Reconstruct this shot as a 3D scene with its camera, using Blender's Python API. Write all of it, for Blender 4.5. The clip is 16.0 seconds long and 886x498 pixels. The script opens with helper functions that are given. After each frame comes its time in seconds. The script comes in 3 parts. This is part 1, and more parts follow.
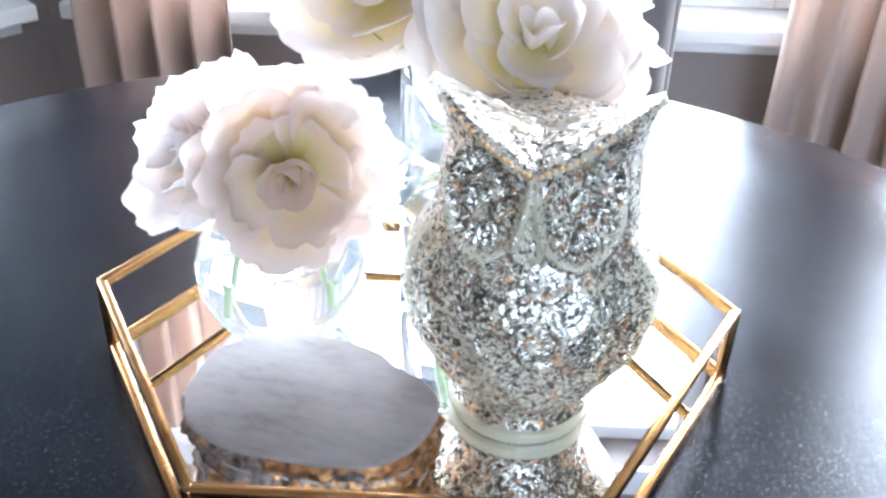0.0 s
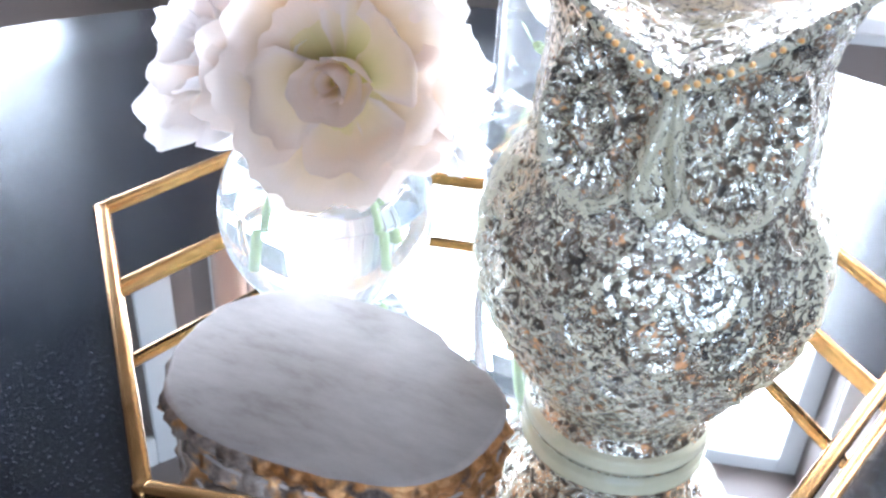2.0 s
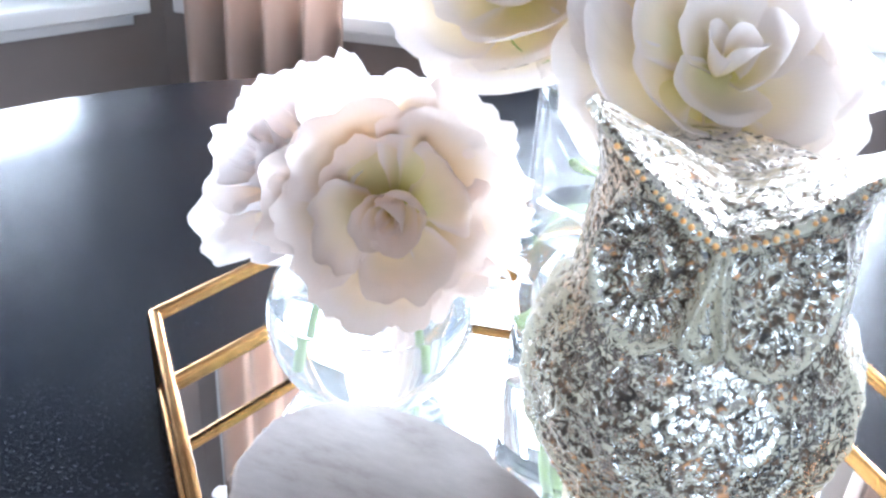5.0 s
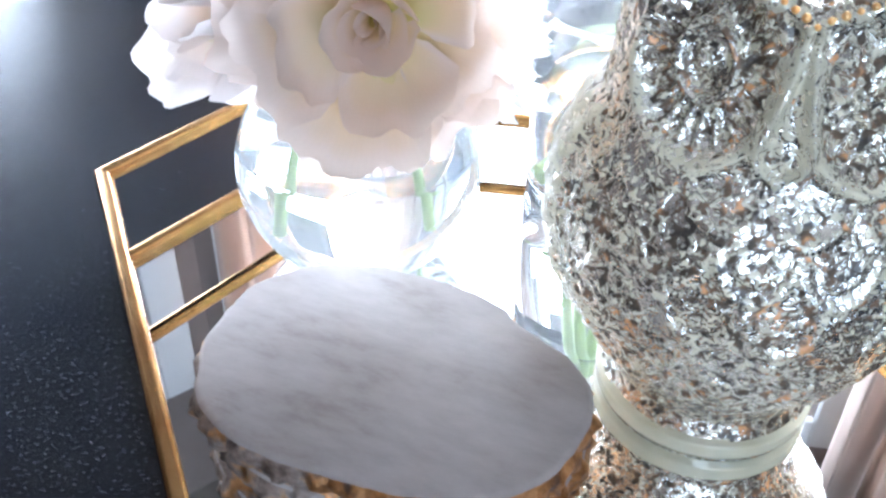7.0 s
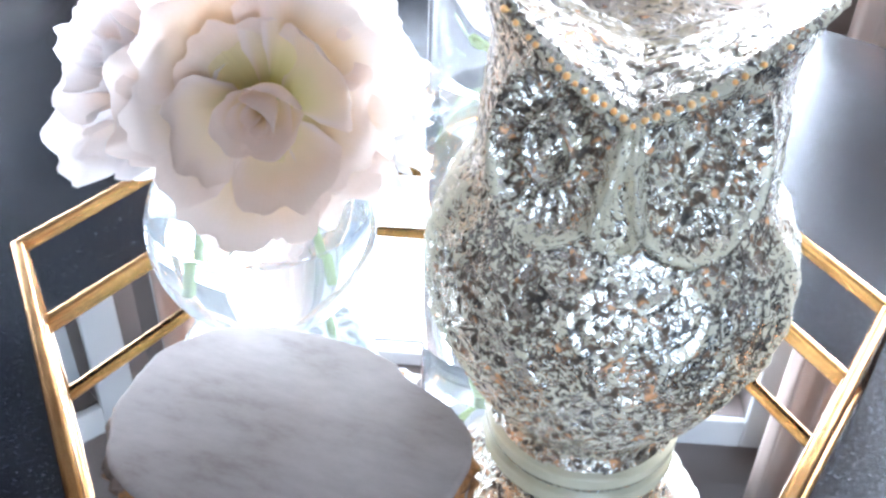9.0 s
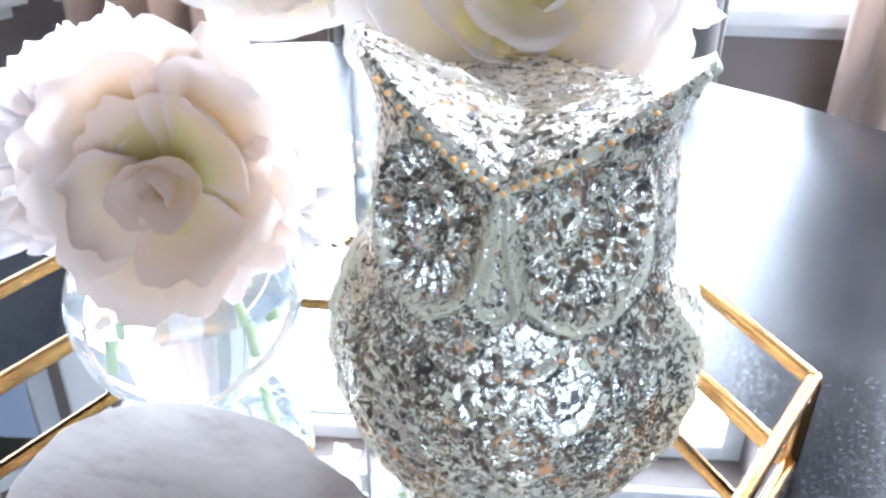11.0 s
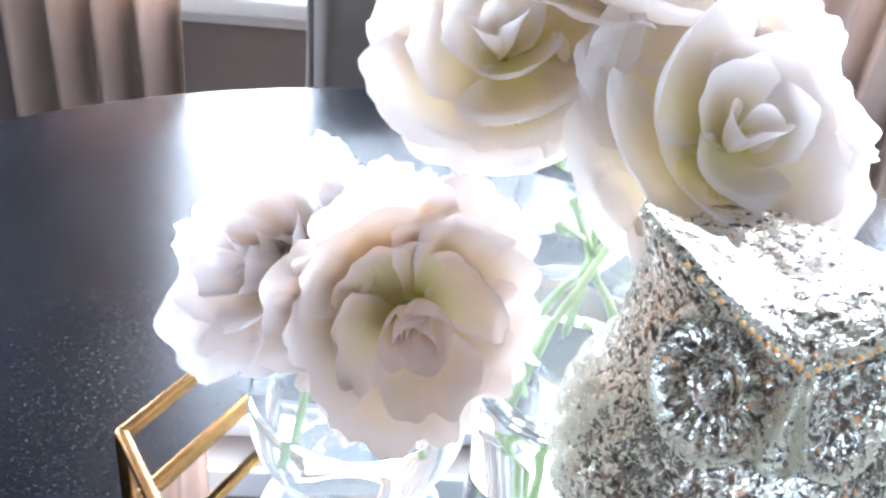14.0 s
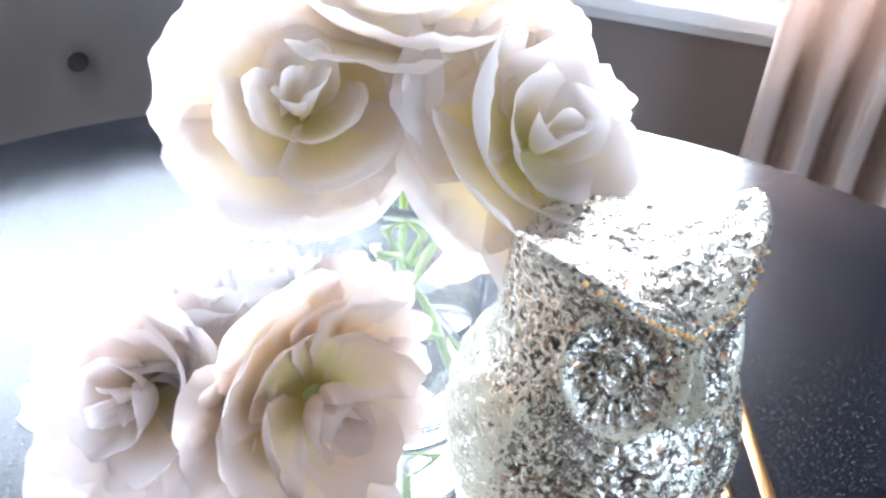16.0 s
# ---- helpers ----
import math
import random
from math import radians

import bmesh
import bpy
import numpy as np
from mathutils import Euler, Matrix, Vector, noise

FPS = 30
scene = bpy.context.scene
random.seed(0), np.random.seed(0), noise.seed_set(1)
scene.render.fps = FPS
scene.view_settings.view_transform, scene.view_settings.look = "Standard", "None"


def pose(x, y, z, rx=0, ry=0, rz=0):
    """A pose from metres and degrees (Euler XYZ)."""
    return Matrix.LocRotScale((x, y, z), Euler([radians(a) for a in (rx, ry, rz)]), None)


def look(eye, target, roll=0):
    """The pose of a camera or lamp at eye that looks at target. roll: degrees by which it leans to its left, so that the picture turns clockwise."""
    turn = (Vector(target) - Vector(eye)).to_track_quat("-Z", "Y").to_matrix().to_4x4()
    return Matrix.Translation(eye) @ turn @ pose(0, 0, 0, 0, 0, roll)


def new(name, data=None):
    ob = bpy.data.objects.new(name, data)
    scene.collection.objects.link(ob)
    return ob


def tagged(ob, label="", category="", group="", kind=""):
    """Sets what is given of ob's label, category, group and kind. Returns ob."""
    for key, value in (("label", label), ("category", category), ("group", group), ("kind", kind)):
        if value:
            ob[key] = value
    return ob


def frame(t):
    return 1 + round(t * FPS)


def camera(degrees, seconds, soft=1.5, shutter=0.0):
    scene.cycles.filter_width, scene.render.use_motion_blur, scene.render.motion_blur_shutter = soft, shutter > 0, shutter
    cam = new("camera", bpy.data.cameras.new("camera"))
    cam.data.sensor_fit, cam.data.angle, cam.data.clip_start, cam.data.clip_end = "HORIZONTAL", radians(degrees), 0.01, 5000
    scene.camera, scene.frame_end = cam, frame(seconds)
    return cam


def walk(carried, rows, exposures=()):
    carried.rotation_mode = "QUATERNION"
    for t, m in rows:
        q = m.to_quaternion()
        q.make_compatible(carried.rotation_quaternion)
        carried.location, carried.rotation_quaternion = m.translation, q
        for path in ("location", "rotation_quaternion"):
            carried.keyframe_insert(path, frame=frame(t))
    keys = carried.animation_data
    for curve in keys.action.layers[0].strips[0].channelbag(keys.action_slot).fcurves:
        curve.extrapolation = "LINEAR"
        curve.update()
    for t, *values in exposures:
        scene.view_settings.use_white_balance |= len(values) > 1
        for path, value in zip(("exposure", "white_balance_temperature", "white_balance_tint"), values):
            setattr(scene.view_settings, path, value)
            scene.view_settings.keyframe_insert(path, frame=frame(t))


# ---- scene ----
cam = camera(49.5, 16.0, soft=2.6)
PATH = [
    (0, (0.02, -0.44, 1.114), (0.005, 1.242, 0.034), 2.1),
    (0.5, (0.042, -0.438, 1.065), (-0.064, 1.252, 0.0), 2.1),
    (1, (0.051, -0.42, 1.04), (-0.136, 1.261, -0.026), 2.0),
    (1.5, (0.034, -0.376, 1.032), (-0.177, 1.277, -0.074), 3.3),
    (2, (0.026, -0.34, 1.027), (-0.197, 1.319, -0.068), 3.4),
    (2.5, (0.03, -0.307, 1.03), (-0.236, 1.361, -0.04), 2.7),
    (3, (0.014, -0.299, 1.053), (-0.199, 1.374, -0.023), 3.1),
    (3.5, (0.003, -0.312, 1.07), (-0.202, 1.379, 0.023), 4.4),
    (6, (-0.004, -0.344, 1.068), (-0.217, 1.34, 0.01), 3.8),
    (6.5, (-0.009, -0.303, 1.04), (-0.207, 1.292, -0.151), 1.9),
    (7, (-0.005, -0.292, 1.012), (-0.193, 1.268, -0.226), 1.6),
    (7.5, (-0.002, -0.293, 0.999), (-0.17, 1.245, -0.268), 1.2),
    (8, (0.004, -0.296, 0.997), (-0.155, 1.25, -0.261), 0.9),
    (8.5, (0.013, -0.3, 1.015), (-0.131, 1.27, -0.215), 1.3),
    (9, (0.016, -0.303, 1.046), (-0.06, 1.282, -0.171), 2.0),
    (9.5, (0.033, -0.302, 1.055), (-0.035, 1.317, -0.116), 1.5),
    (10, (0.052, -0.3, 1.052), (-0.044, 1.347, -0.08), 0.8),
    (12.5, (0.054, -0.296, 1.038), (-0.082, 1.382, -0.043), 1.8),
    (13, (0.026, -0.279, 1.052), (-0.116, 1.375, -0.065), 3.4),
    (13.5, (-0.022, -0.286, 1.076), (-0.068, 1.382, -0.028), 5.2),
    (14, (-0.085, -0.29, 1.101), (0.097, 1.357, -0.018), 7.0),
    (14.5, (-0.147, -0.299, 1.119), (0.232, 1.316, 0.002), 7.9),
    (15, (-0.178, -0.312, 1.134), (0.398, 1.259, 0.037), 6.7),
    (15.5, (-0.176, -0.297, 1.151), (0.571, 1.163, 0.007), 5.2),
    (16, (-0.172, -0.242, 1.137), (0.734, 1.106, -0.031), 5.6),
]
walk(cam, [(t, look(eye, target, roll)) for t, eye, target, roll in PATH], [(0.0, 0.17), (1.5, 0.14), (10.2, 0.12), (12.6, 0.02), (14.2, 0.04), (15.3, 0.20), (16.0, 0.06)])

# ---------------------------------------------------------------- light
world = bpy.data.worlds.new("sky")
scene.world = world
world.use_nodes = True
wn = world.node_tree
sky = wn.nodes.new("ShaderNodeTexSky")
sky.sky_type, sky.sun_disc = "NISHITA", False
sky.sun_elevation, sky.sun_rotation = radians(42), radians(20)
wn.links.new(sky.outputs[0], wn.nodes["Background"].inputs[0])
wn.nodes["Background"].inputs[1].default_value = 0.1


def window_light(name, m, width, height, watts, colour, spread=120):
    lamp = bpy.data.lights.new(name, "AREA")
    lamp.shape, lamp.size, lamp.size_y, lamp.energy, lamp.color = "RECTANGLE", width, height, watts, colour
    lamp.spread = radians(spread)
    ob = new(name, lamp)
    ob.matrix_world = m
    return ob


# ---------------------------------------------------------------- materials
def material(name):
    m = bpy.data.materials.new(name)
    m.use_nodes = True
    nt = m.node_tree
    return m, nt, nt.nodes["Principled BSDF"]


def node(nt, kind, **values):
    n = nt.nodes.new(kind)
    for k, v in values.items():
        n.inputs[k].default_value = v
    return n


def noise_tex(nt, scale, detail=4.0, rough=0.55, coords="Object"):
    tc = nt.nodes.new("ShaderNodeTexCoord")
    n = node(nt, "ShaderNodeTexNoise", Scale=scale, Detail=detail, Roughness=rough)
    nt.links.new(tc.outputs[coords], n.inputs["Vector"])
    return n


def ramp(nt, src, stops):
    r = nt.nodes.new("ShaderNodeValToRGB")
    el = r.color_ramp.elements
    while len(el) < len(stops):
        el.new(0.5)
    for e, (p, c) in zip(el, stops):
        e.position, e.color = p, (*c, 1)
    nt.links.new(src, r.inputs[0])
    return r


def bump(nt, bsdf, src, strength, distance):
    b = node(nt, "ShaderNodeBump", Strength=strength, Distance=distance)
    nt.links.new(src, b.inputs["Height"])
    nt.links.new(b.outputs[0], bsdf.inputs["Normal"])
    return b


def surface(name, c1, c2, scale, rough, metal=0.0, bump_scale=0, bump_mm=0.0, strength=0.4, coat=0.0):
    m, nt, p = material(name)
    n = noise_tex(nt, scale)
    r = ramp(nt, n.outputs["Fac"], [(0.3, c1), (0.7, c2)])
    nt.links.new(r.outputs[0], p.inputs["Base Color"])
    p.inputs["Roughness"].default_value = rough
    p.inputs["Metallic"].default_value = metal
    p.inputs["Coat Weight"].default_value = coat
    if bump_scale:
        b = noise_tex(nt, bump_scale, 5.0)
        bump(nt, p, b.outputs["Fac"], strength, bump_mm / 1000)
    return m


def glass(name, colour, ior, rough=0.0):
    m, nt, p = material(name)
    p.inputs["Base Color"].default_value = (*colour, 1)
    p.inputs["Transmission Weight"].default_value = 1.0
    p.inputs["Roughness"].default_value = rough
    p.inputs["IOR"].default_value = ior
    return m


def veiled_glass(name, haze):
    """Clear glass with a pale blue translucent veil mixed in, imitating backlit haze and glare."""
    m = glass(name, (1, 1, 1), 1.42)
    nt = m.node_tree
    p = nt.nodes["Principled BSDF"]
    tr = nt.nodes.new("ShaderNodeBsdfTranslucent")
    tr.inputs[0].default_value = (0.90, 0.95, 1.0, 1)
    n = noise_tex(nt, 30, 3.0)
    k = node(nt, "ShaderNodeMapRange")
    k.inputs["To Min"].default_value, k.inputs["To Max"].default_value = haze * 0.6, haze * 1.4
    nt.links.new(n.outputs["Fac"], k.inputs["Value"])
    ms = nt.nodes.new("ShaderNodeMixShader")
    nt.links.new(k.outputs[0], ms.inputs[0])
    nt.links.new(p.outputs[0], ms.inputs[1])
    nt.links.new(tr.outputs[0], ms.inputs[2])
    nt.links.new(ms.outputs[0], nt.nodes["Material Output"].inputs[0])
    return m


def petal_material(name, tip, deep, base, thin=0.5):
    """Thin petal: colour runs from the greenish claw to the tip, with faint veins; light passes through."""
    m, nt, p = material(name)
    uv = nt.nodes.new("ShaderNodeUVMap")
    sep = nt.nodes.new("ShaderNodeSeparateXYZ")
    nt.links.new(uv.outputs[0], sep.inputs[0])
    r = ramp(nt, sep.outputs["Y"], [(0.0, base), (0.36, deep), (0.78, tip), (1.0, tip)])
    n = noise_tex(nt, 120, 3.0)
    wave = nt.nodes.new("ShaderNodeTexWave")
    wave.inputs["Scale"].default_value, wave.inputs["Distortion"].default_value = 9.0, 2.0
    nt.links.new(uv.outputs[0], wave.inputs["Vector"])
    mix = nt.nodes.new("ShaderNodeMix")
    mix.data_type, mix.blend_type = "RGBA", "MULTIPLY"
    mix.inputs["Factor"].default_value = 0.010
    nt.links.new(r.outputs[0], mix.inputs["A"])
    nt.links.new(wave.outputs[0], mix.inputs["B"])
    nt.links.new(mix.outputs["Result"], p.inputs["Base Color"])
    p.inputs["Roughness"].default_value = 0.62
    p.inputs["Specular IOR Level"].default_value = 0.25
    b = bump(nt, p, n.outputs["Fac"], 0.12, 0.002)
    tr = nt.nodes.new("ShaderNodeBsdfTranslucent")
    nt.links.new(mix.outputs["Result"], tr.inputs[0])
    nt.links.new(b.outputs[0], tr.inputs["Normal"])
    ms = nt.nodes.new("ShaderNodeMixShader")
    ms.inputs[0].default_value = thin
    nt.links.new(p.outputs[0], ms.inputs[1])
    nt.links.new(tr.outputs[0], ms.inputs[2])
    nt.links.new(ms.outputs[0], nt.nodes["Material Output"].inputs[0])
    return m


def cloth(name, c1, c2, thin, weave):
    m, nt, p = material(name)
    n = noise_tex(nt, 6.0, 3.0)
    r = ramp(nt, n.outputs["Fac"], [(0.3, c1), (0.7, c2)])
    nt.links.new(r.outputs[0], p.inputs["Base Color"])
    p.inputs["Roughness"].default_value = 0.75
    w = noise_tex(nt, weave, 2.0, 0.7)
    bump(nt, p, w.outputs["Fac"], 0.35, 0.0008)
    p.inputs["Sheen Weight"].default_value = 0.2
    if thin:
        tr = nt.nodes.new("ShaderNodeBsdfTranslucent")
        nt.links.new(r.outputs[0], tr.inputs[0])
        ms = nt.nodes.new("ShaderNodeMixShader")
        ms.inputs[0].default_value = thin
        nt.links.new(p.outputs[0], ms.inputs[1])
        nt.links.new(tr.outputs[0], ms.inputs[2])
        nt.links.new(ms.outputs[0], nt.nodes["Material Output"].inputs[0])
    return m


def mercury_material():
    """Silvered glass: crinkled mirror flecks and milky clear glass, eaten through by small dark brown holes; a few
    copper spots imitate warm glints.
    """
    m, nt, p = material("mercury_glass")
    worms = noise_tex(nt, 340, 2.0, 0.55)
    worms.inputs["Distortion"].default_value = 0.6
    fleck = noise_tex(nt, 400, 1.0, 0.5)
    fleck.inputs["Distortion"].default_value = 1.3
    big = noise_tex(nt, 38, 2.0)
    at = nt.nodes.new("ShaderNodeAttribute")
    at.attribute_name = "patina"

    def madd(a, k, b):
        q = nt.nodes.new("ShaderNodeMath")
        q.operation = "MULTIPLY_ADD"
        q.inputs[1].default_value = k
        nt.links.new(a, q.inputs[0])
        nt.links.new(b, q.inputs[2])
        return q.outputs[0]

    holes = madd(at.outputs["Fac"], 0.24, madd(big.outputs["Fac"], 0.22, worms.outputs["Fac"]))
    hole = ramp(nt, holes, [(0.742, (0, 0, 0)), (0.800, (1, 1, 1))])
    tint = noise_tex(nt, 120, 2.0)
    # brown of the holes; the last, copper stop is a painted warm glint
    brown = ramp(nt, tint.outputs["Fac"], [(0.36, (0.060, 0.050, 0.042)), (0.50, (0.125, 0.092, 0.066)), (0.60, (0.23, 0.140, 0.090)), (0.65, (0.75, 0.38, 0.19))])
    silver = ramp(nt, big.outputs["Fac"], [(0.35, (0.95, 0.93, 0.87)), (0.65, (0.90, 0.84, 0.72))])
    mix = nt.nodes.new("ShaderNodeMix")
    mix.data_type = "RGBA"
    nt.links.new(hole.outputs[0], mix.inputs["Factor"])
    nt.links.new(silver.outputs[0], mix.inputs["A"])
    nt.links.new(brown.outputs[0], mix.inputs["B"])
    nt.links.new(mix.outputs["Result"], p.inputs["Base Color"])
    solid = ramp(nt, hole.outputs[0], [(0.0, (0.95, 0.95, 0.95)), (1.0, (0, 0, 0))])
    nt.links.new(solid.outputs[0], p.inputs["Metallic"])
    p.inputs["Roughness"].default_value = 0.20
    p.inputs["Coat Weight"].default_value = 0.30
    p.inputs["Coat Roughness"].default_value = 0.05
    b = bump(nt, p, fleck.outputs["Fac"], 0.38, 0.0018)
    # milky glass between the flecks
    q = nt.nodes.new("ShaderNodeBsdfPrincipled")
    q.inputs["Base Color"].default_value = (0.58, 0.54, 0.43, 1)
    q.inputs["Roughness"].default_value = 0.18
    nt.links.new(b.outputs[0], q.inputs["Normal"])
    tr = nt.nodes.new("ShaderNodeBsdfTranslucent")
    tr.inputs[0].default_value = (0.90, 0.88, 0.76, 1)
    milk = nt.nodes.new("ShaderNodeMixShader")
    milk.inputs[0].default_value = 0.40
    nt.links.new(q.outputs[0], milk.inputs[1])
    nt.links.new(tr.outputs[0], milk.inputs[2])
    smooth_silver = nt.nodes.new("ShaderNodeAttribute")
    smooth_silver.attribute_name = "silvering"
    gap = ramp(nt, madd(smooth_silver.outputs["Fac"], -0.6, madd(at.outputs["Fac"], -0.34, fleck.outputs["Fac"])), [(0.365, (0, 0, 0)), (0.425, (1, 1, 1))])
    keep = nt.nodes.new("ShaderNodeMath")
    keep.operation = "MULTIPLY"
    nt.links.new(gap.outputs[0], keep.inputs[0])
    nt.links.new(solid.outputs[0], keep.inputs[1])
    ms = nt.nodes.new("ShaderNodeMixShader")
    nt.links.new(keep.outputs[0], ms.inputs[0])
    nt.links.new(p.outputs[0], ms.inputs[1])
    nt.links.new(milk.outputs[0], ms.inputs[2])
    nt.links.new(ms.outputs[0], nt.nodes["Material Output"].inputs[0])
    return m


def table_material():
    """Black lacquer over open-grained wood: fine pores, faint smears in the gloss."""
    m, nt, p = material("black_tabletop")
    n = noise_tex(nt, 8.0, 7.0, 0.65)
    tc = nt.nodes.new("ShaderNodeTexCoord")
    mp = nt.nodes.new("ShaderNodeMapping")
    mp.inputs["Scale"].default_value = (430, 760, 430)
    mp.inputs["Rotation"].default_value = (0, 0, radians(6))
    nt.links.new(tc.outputs["Object"], mp.inputs[0])
    g = node(nt, "ShaderNodeTexNoise", Scale=1.0, Detail=3.0, Roughness=0.6)
    nt.links.new(mp.outputs[0], g.inputs["Vector"])
    r = ramp(nt, g.outputs["Fac"], [(0.35, (0.0015, 0.002, 0.0035)), (0.56, (0.005, 0.006, 0.010)), (0.68, (0.024, 0.027, 0.036))])
    nt.links.new(r.outputs[0], p.inputs["Base Color"])
    rr = node(nt, "ShaderNodeMapRange")
    rr.inputs["From Min"].default_value, rr.inputs["From Max"].default_value = 0.3, 0.75
    rr.inputs["To Min"].default_value, rr.inputs["To Max"].default_value = 0.13, 0.23
    nt.links.new(n.outputs["Fac"], rr.inputs["Value"])
    nt.links.new(rr.outputs[0], p.inputs["Roughness"])
    p.inputs["Specular IOR Level"].default_value = 0.5
    bump(nt, p, g.outputs["Fac"], 0.30, 0.0005)
    return m


def coaster_edge_material():
    """Broken stone edge with brown shadows, pale crystals and rubbed copper leaf."""
    m, nt, p = material("gilded_edge")
    n = noise_tex(nt, 95, 5.0, 0.6)
    leaf = noise_tex(nt, 48, 3.0, 0.6)
    stone = ramp(nt, n.outputs["Fac"], [(0.36, (0.085, 0.055, 0.042)), (0.47, (0.24, 0.175, 0.145)), (0.58, (0.34, 0.275, 0.24)), (0.70, (0.55, 0.51, 0.48))])
    gold = ramp(nt, n.outputs["Fac"], [(0.35, (0.30, 0.14, 0.06)), (0.55, (0.72, 0.38, 0.17)), (0.70, (0.86, 0.55, 0.30))])
    k = ramp(nt, leaf.outputs["Fac"], [(0.46, (0, 0, 0)), (0.53, (1, 1, 1))])
    mix = nt.nodes.new("ShaderNodeMix")
    mix.data_type = "RGBA"
    nt.links.new(k.outputs[0], mix.inputs["Factor"])
    nt.links.new(stone.outputs[0], mix.inputs["A"])
    nt.links.new(gold.outputs[0], mix.inputs["B"])
    nt.links.new(mix.outputs["Result"], p.inputs["Base Color"])
    nt.links.new(k.outputs[0], p.inputs["Metallic"])
    p.inputs["Roughness"].default_value = 0.42
    b = noise_tex(nt, 240, 4.0)
    bump(nt, p, b.outputs["Fac"], 0.6, 0.002)
    return m


def marble_material():
    m, nt, p = material("white_stone")
    tc = nt.nodes.new("ShaderNodeTexCoord")
    mp = nt.nodes.new("ShaderNodeMapping")
    mp.inputs["Scale"].default_value = (30, 75, 40)
    mp.inputs["Rotation"].default_value = (0, 0, radians(-6))
    nt.links.new(tc.outputs["Object"], mp.inputs[0])
    n = node(nt, "ShaderNodeTexNoise", Scale=1.0, Detail=6.0, Roughness=0.65)
    nt.links.new(mp.outputs[0], n.inputs["Vector"])
    r = ramp(nt, n.outputs["Fac"], [(0.26, (0.27, 0.22, 0.195)), (0.45, (0.40, 0.345, 0.32)), (0.7, (0.49, 0.435, 0.41))])
    nt.links.new(r.outputs[0], p.inputs["Base Color"])
    p.inputs["Roughness"].default_value = 0.55
    bump(nt, p, n.outputs["Fac"], 0.3, 0.0008)
    return m


MERCURY = mercury_material()
TABLE = table_material()
EDGE = coaster_edge_material()
STONE = marble_material()
BRASS = surface("brushed_brass", (0.43, 0.215, 0.080), (0.60, 0.345, 0.140), 60, 0.25, 1.0, 900, 0.3, 0.2)
# Bright orange metal that puts warm glints into the brow beads.
GLINT = surface("warm_glint_bead", (1.0, 0.52, 0.18), (1.0, 0.66, 0.32), 200, 0.28, 0.65)
CREAM = surface("frosted_glass_ring", (0.58, 0.54, 0.38), (0.66, 0.62, 0.46), 90, 0.2, 0.0, 300, 0.4, 0.3, 0.6)
WALL = surface("taupe_paint", (0.225, 0.183, 0.167), (0.250, 0.205, 0.188), 3, 0.6, 0, 260, 0.5, 0.25)
WHITE = surface("white_trim_paint", (0.78, 0.78, 0.77), (0.82, 0.82, 0.81), 8, 0.35, 0, 150, 0.3, 0.2)
CEIL = surface("ceiling_paint", (0.25, 0.235, 0.225), (0.28, 0.265, 0.25), 4, 0.8, 0, 200, 0.6, 0.3)
FLOOR = surface("floor_wood", (0.16, 0.09, 0.05), (0.26, 0.15, 0.09), 7, 0.35, 0, 60, 0.5, 0.3)
WOOD = surface("dark_wood", (0.020, 0.017, 0.016), (0.040, 0.033, 0.030), 12, 0.4, 0, 90, 0.4, 0.3)
LINEN = cloth("grey_linen", (0.225, 0.195, 0.182), (0.265, 0.230, 0.214), 0, 900)
# Linen darkened so the buttons carry the shade of their tufted recesses.
BUTTON = cloth("recess_shade_button_cloth", (0.045, 0.038, 0.036), (0.065, 0.055, 0.050), 0, 900)
DRAPE = cloth("blush_satin", (0.60, 0.48, 0.41), (0.68, 0.56, 0.49), 0.45, 700)
GLASS = glass("clear_glass", (1, 1, 1), 1.20)
HAZY = veiled_glass("vase_glass", 0.022)
HAZY_BOWL = veiled_glass("bowl_glass", 0.050)
WATER = glass("water", (0.98, 1.0, 0.99), 1.33)
STEM = surface("green_stem", (0.28, 0.40, 0.13), (0.42, 0.52, 0.23), 60, 0.5, 0, 300, 0.5, 0.3)
BLUSH = petal_material("blush_petal", (0.91, 0.78, 0.70), (0.89, 0.725, 0.50), (0.74, 0.66, 0.23), 0.48)
PALE = petal_material("pale_petal", (0.96, 0.905, 0.885), (0.96, 0.885, 0.81), (0.78, 0.71, 0.38), 0.70)
IVORY = petal_material("ivory_petal", (0.92, 0.85, 0.81), (0.92, 0.825, 0.64), (0.76, 0.70, 0.28), 0.53)
# Darker copy of the white petal: shade put into the two backlit roses.
SHADED = petal_material("shaded_white_petal", (0.82, 0.79, 0.785), (0.82, 0.775, 0.70), (0.70, 0.66, 0.29), 0.36)
mm, mn, mp_ = material("mirror")
mp_.inputs["Base Color"].default_value = (0.93, 0.94, 0.94, 1)
mp_.inputs["Metallic"].default_value, mp_.inputs["Roughness"].default_value = 1.0, 0.015
MIRROR = mm


# ---------------------------------------------------------------- mesh helpers
def part(name, bm, mat, parent=None, label="", smooth=True):
    me = bpy.data.meshes.new(name)
    bm.to_mesh(me)
    bm.free()
    for mt in (mat if isinstance(mat, (list, tuple)) else [mat]):
        me.materials.append(mt)
    if smooth:
        for p in me.polygons:
            p.use_smooth = True
    ob = new(name, me)
    if parent:
        ob.parent = parent
    return tagged(ob, label)


def thing(name, label, category, group="", at=(0, 0, 0)):
    ob = new(name)
    ob.location = at
    return tagged(ob, label, category, group)


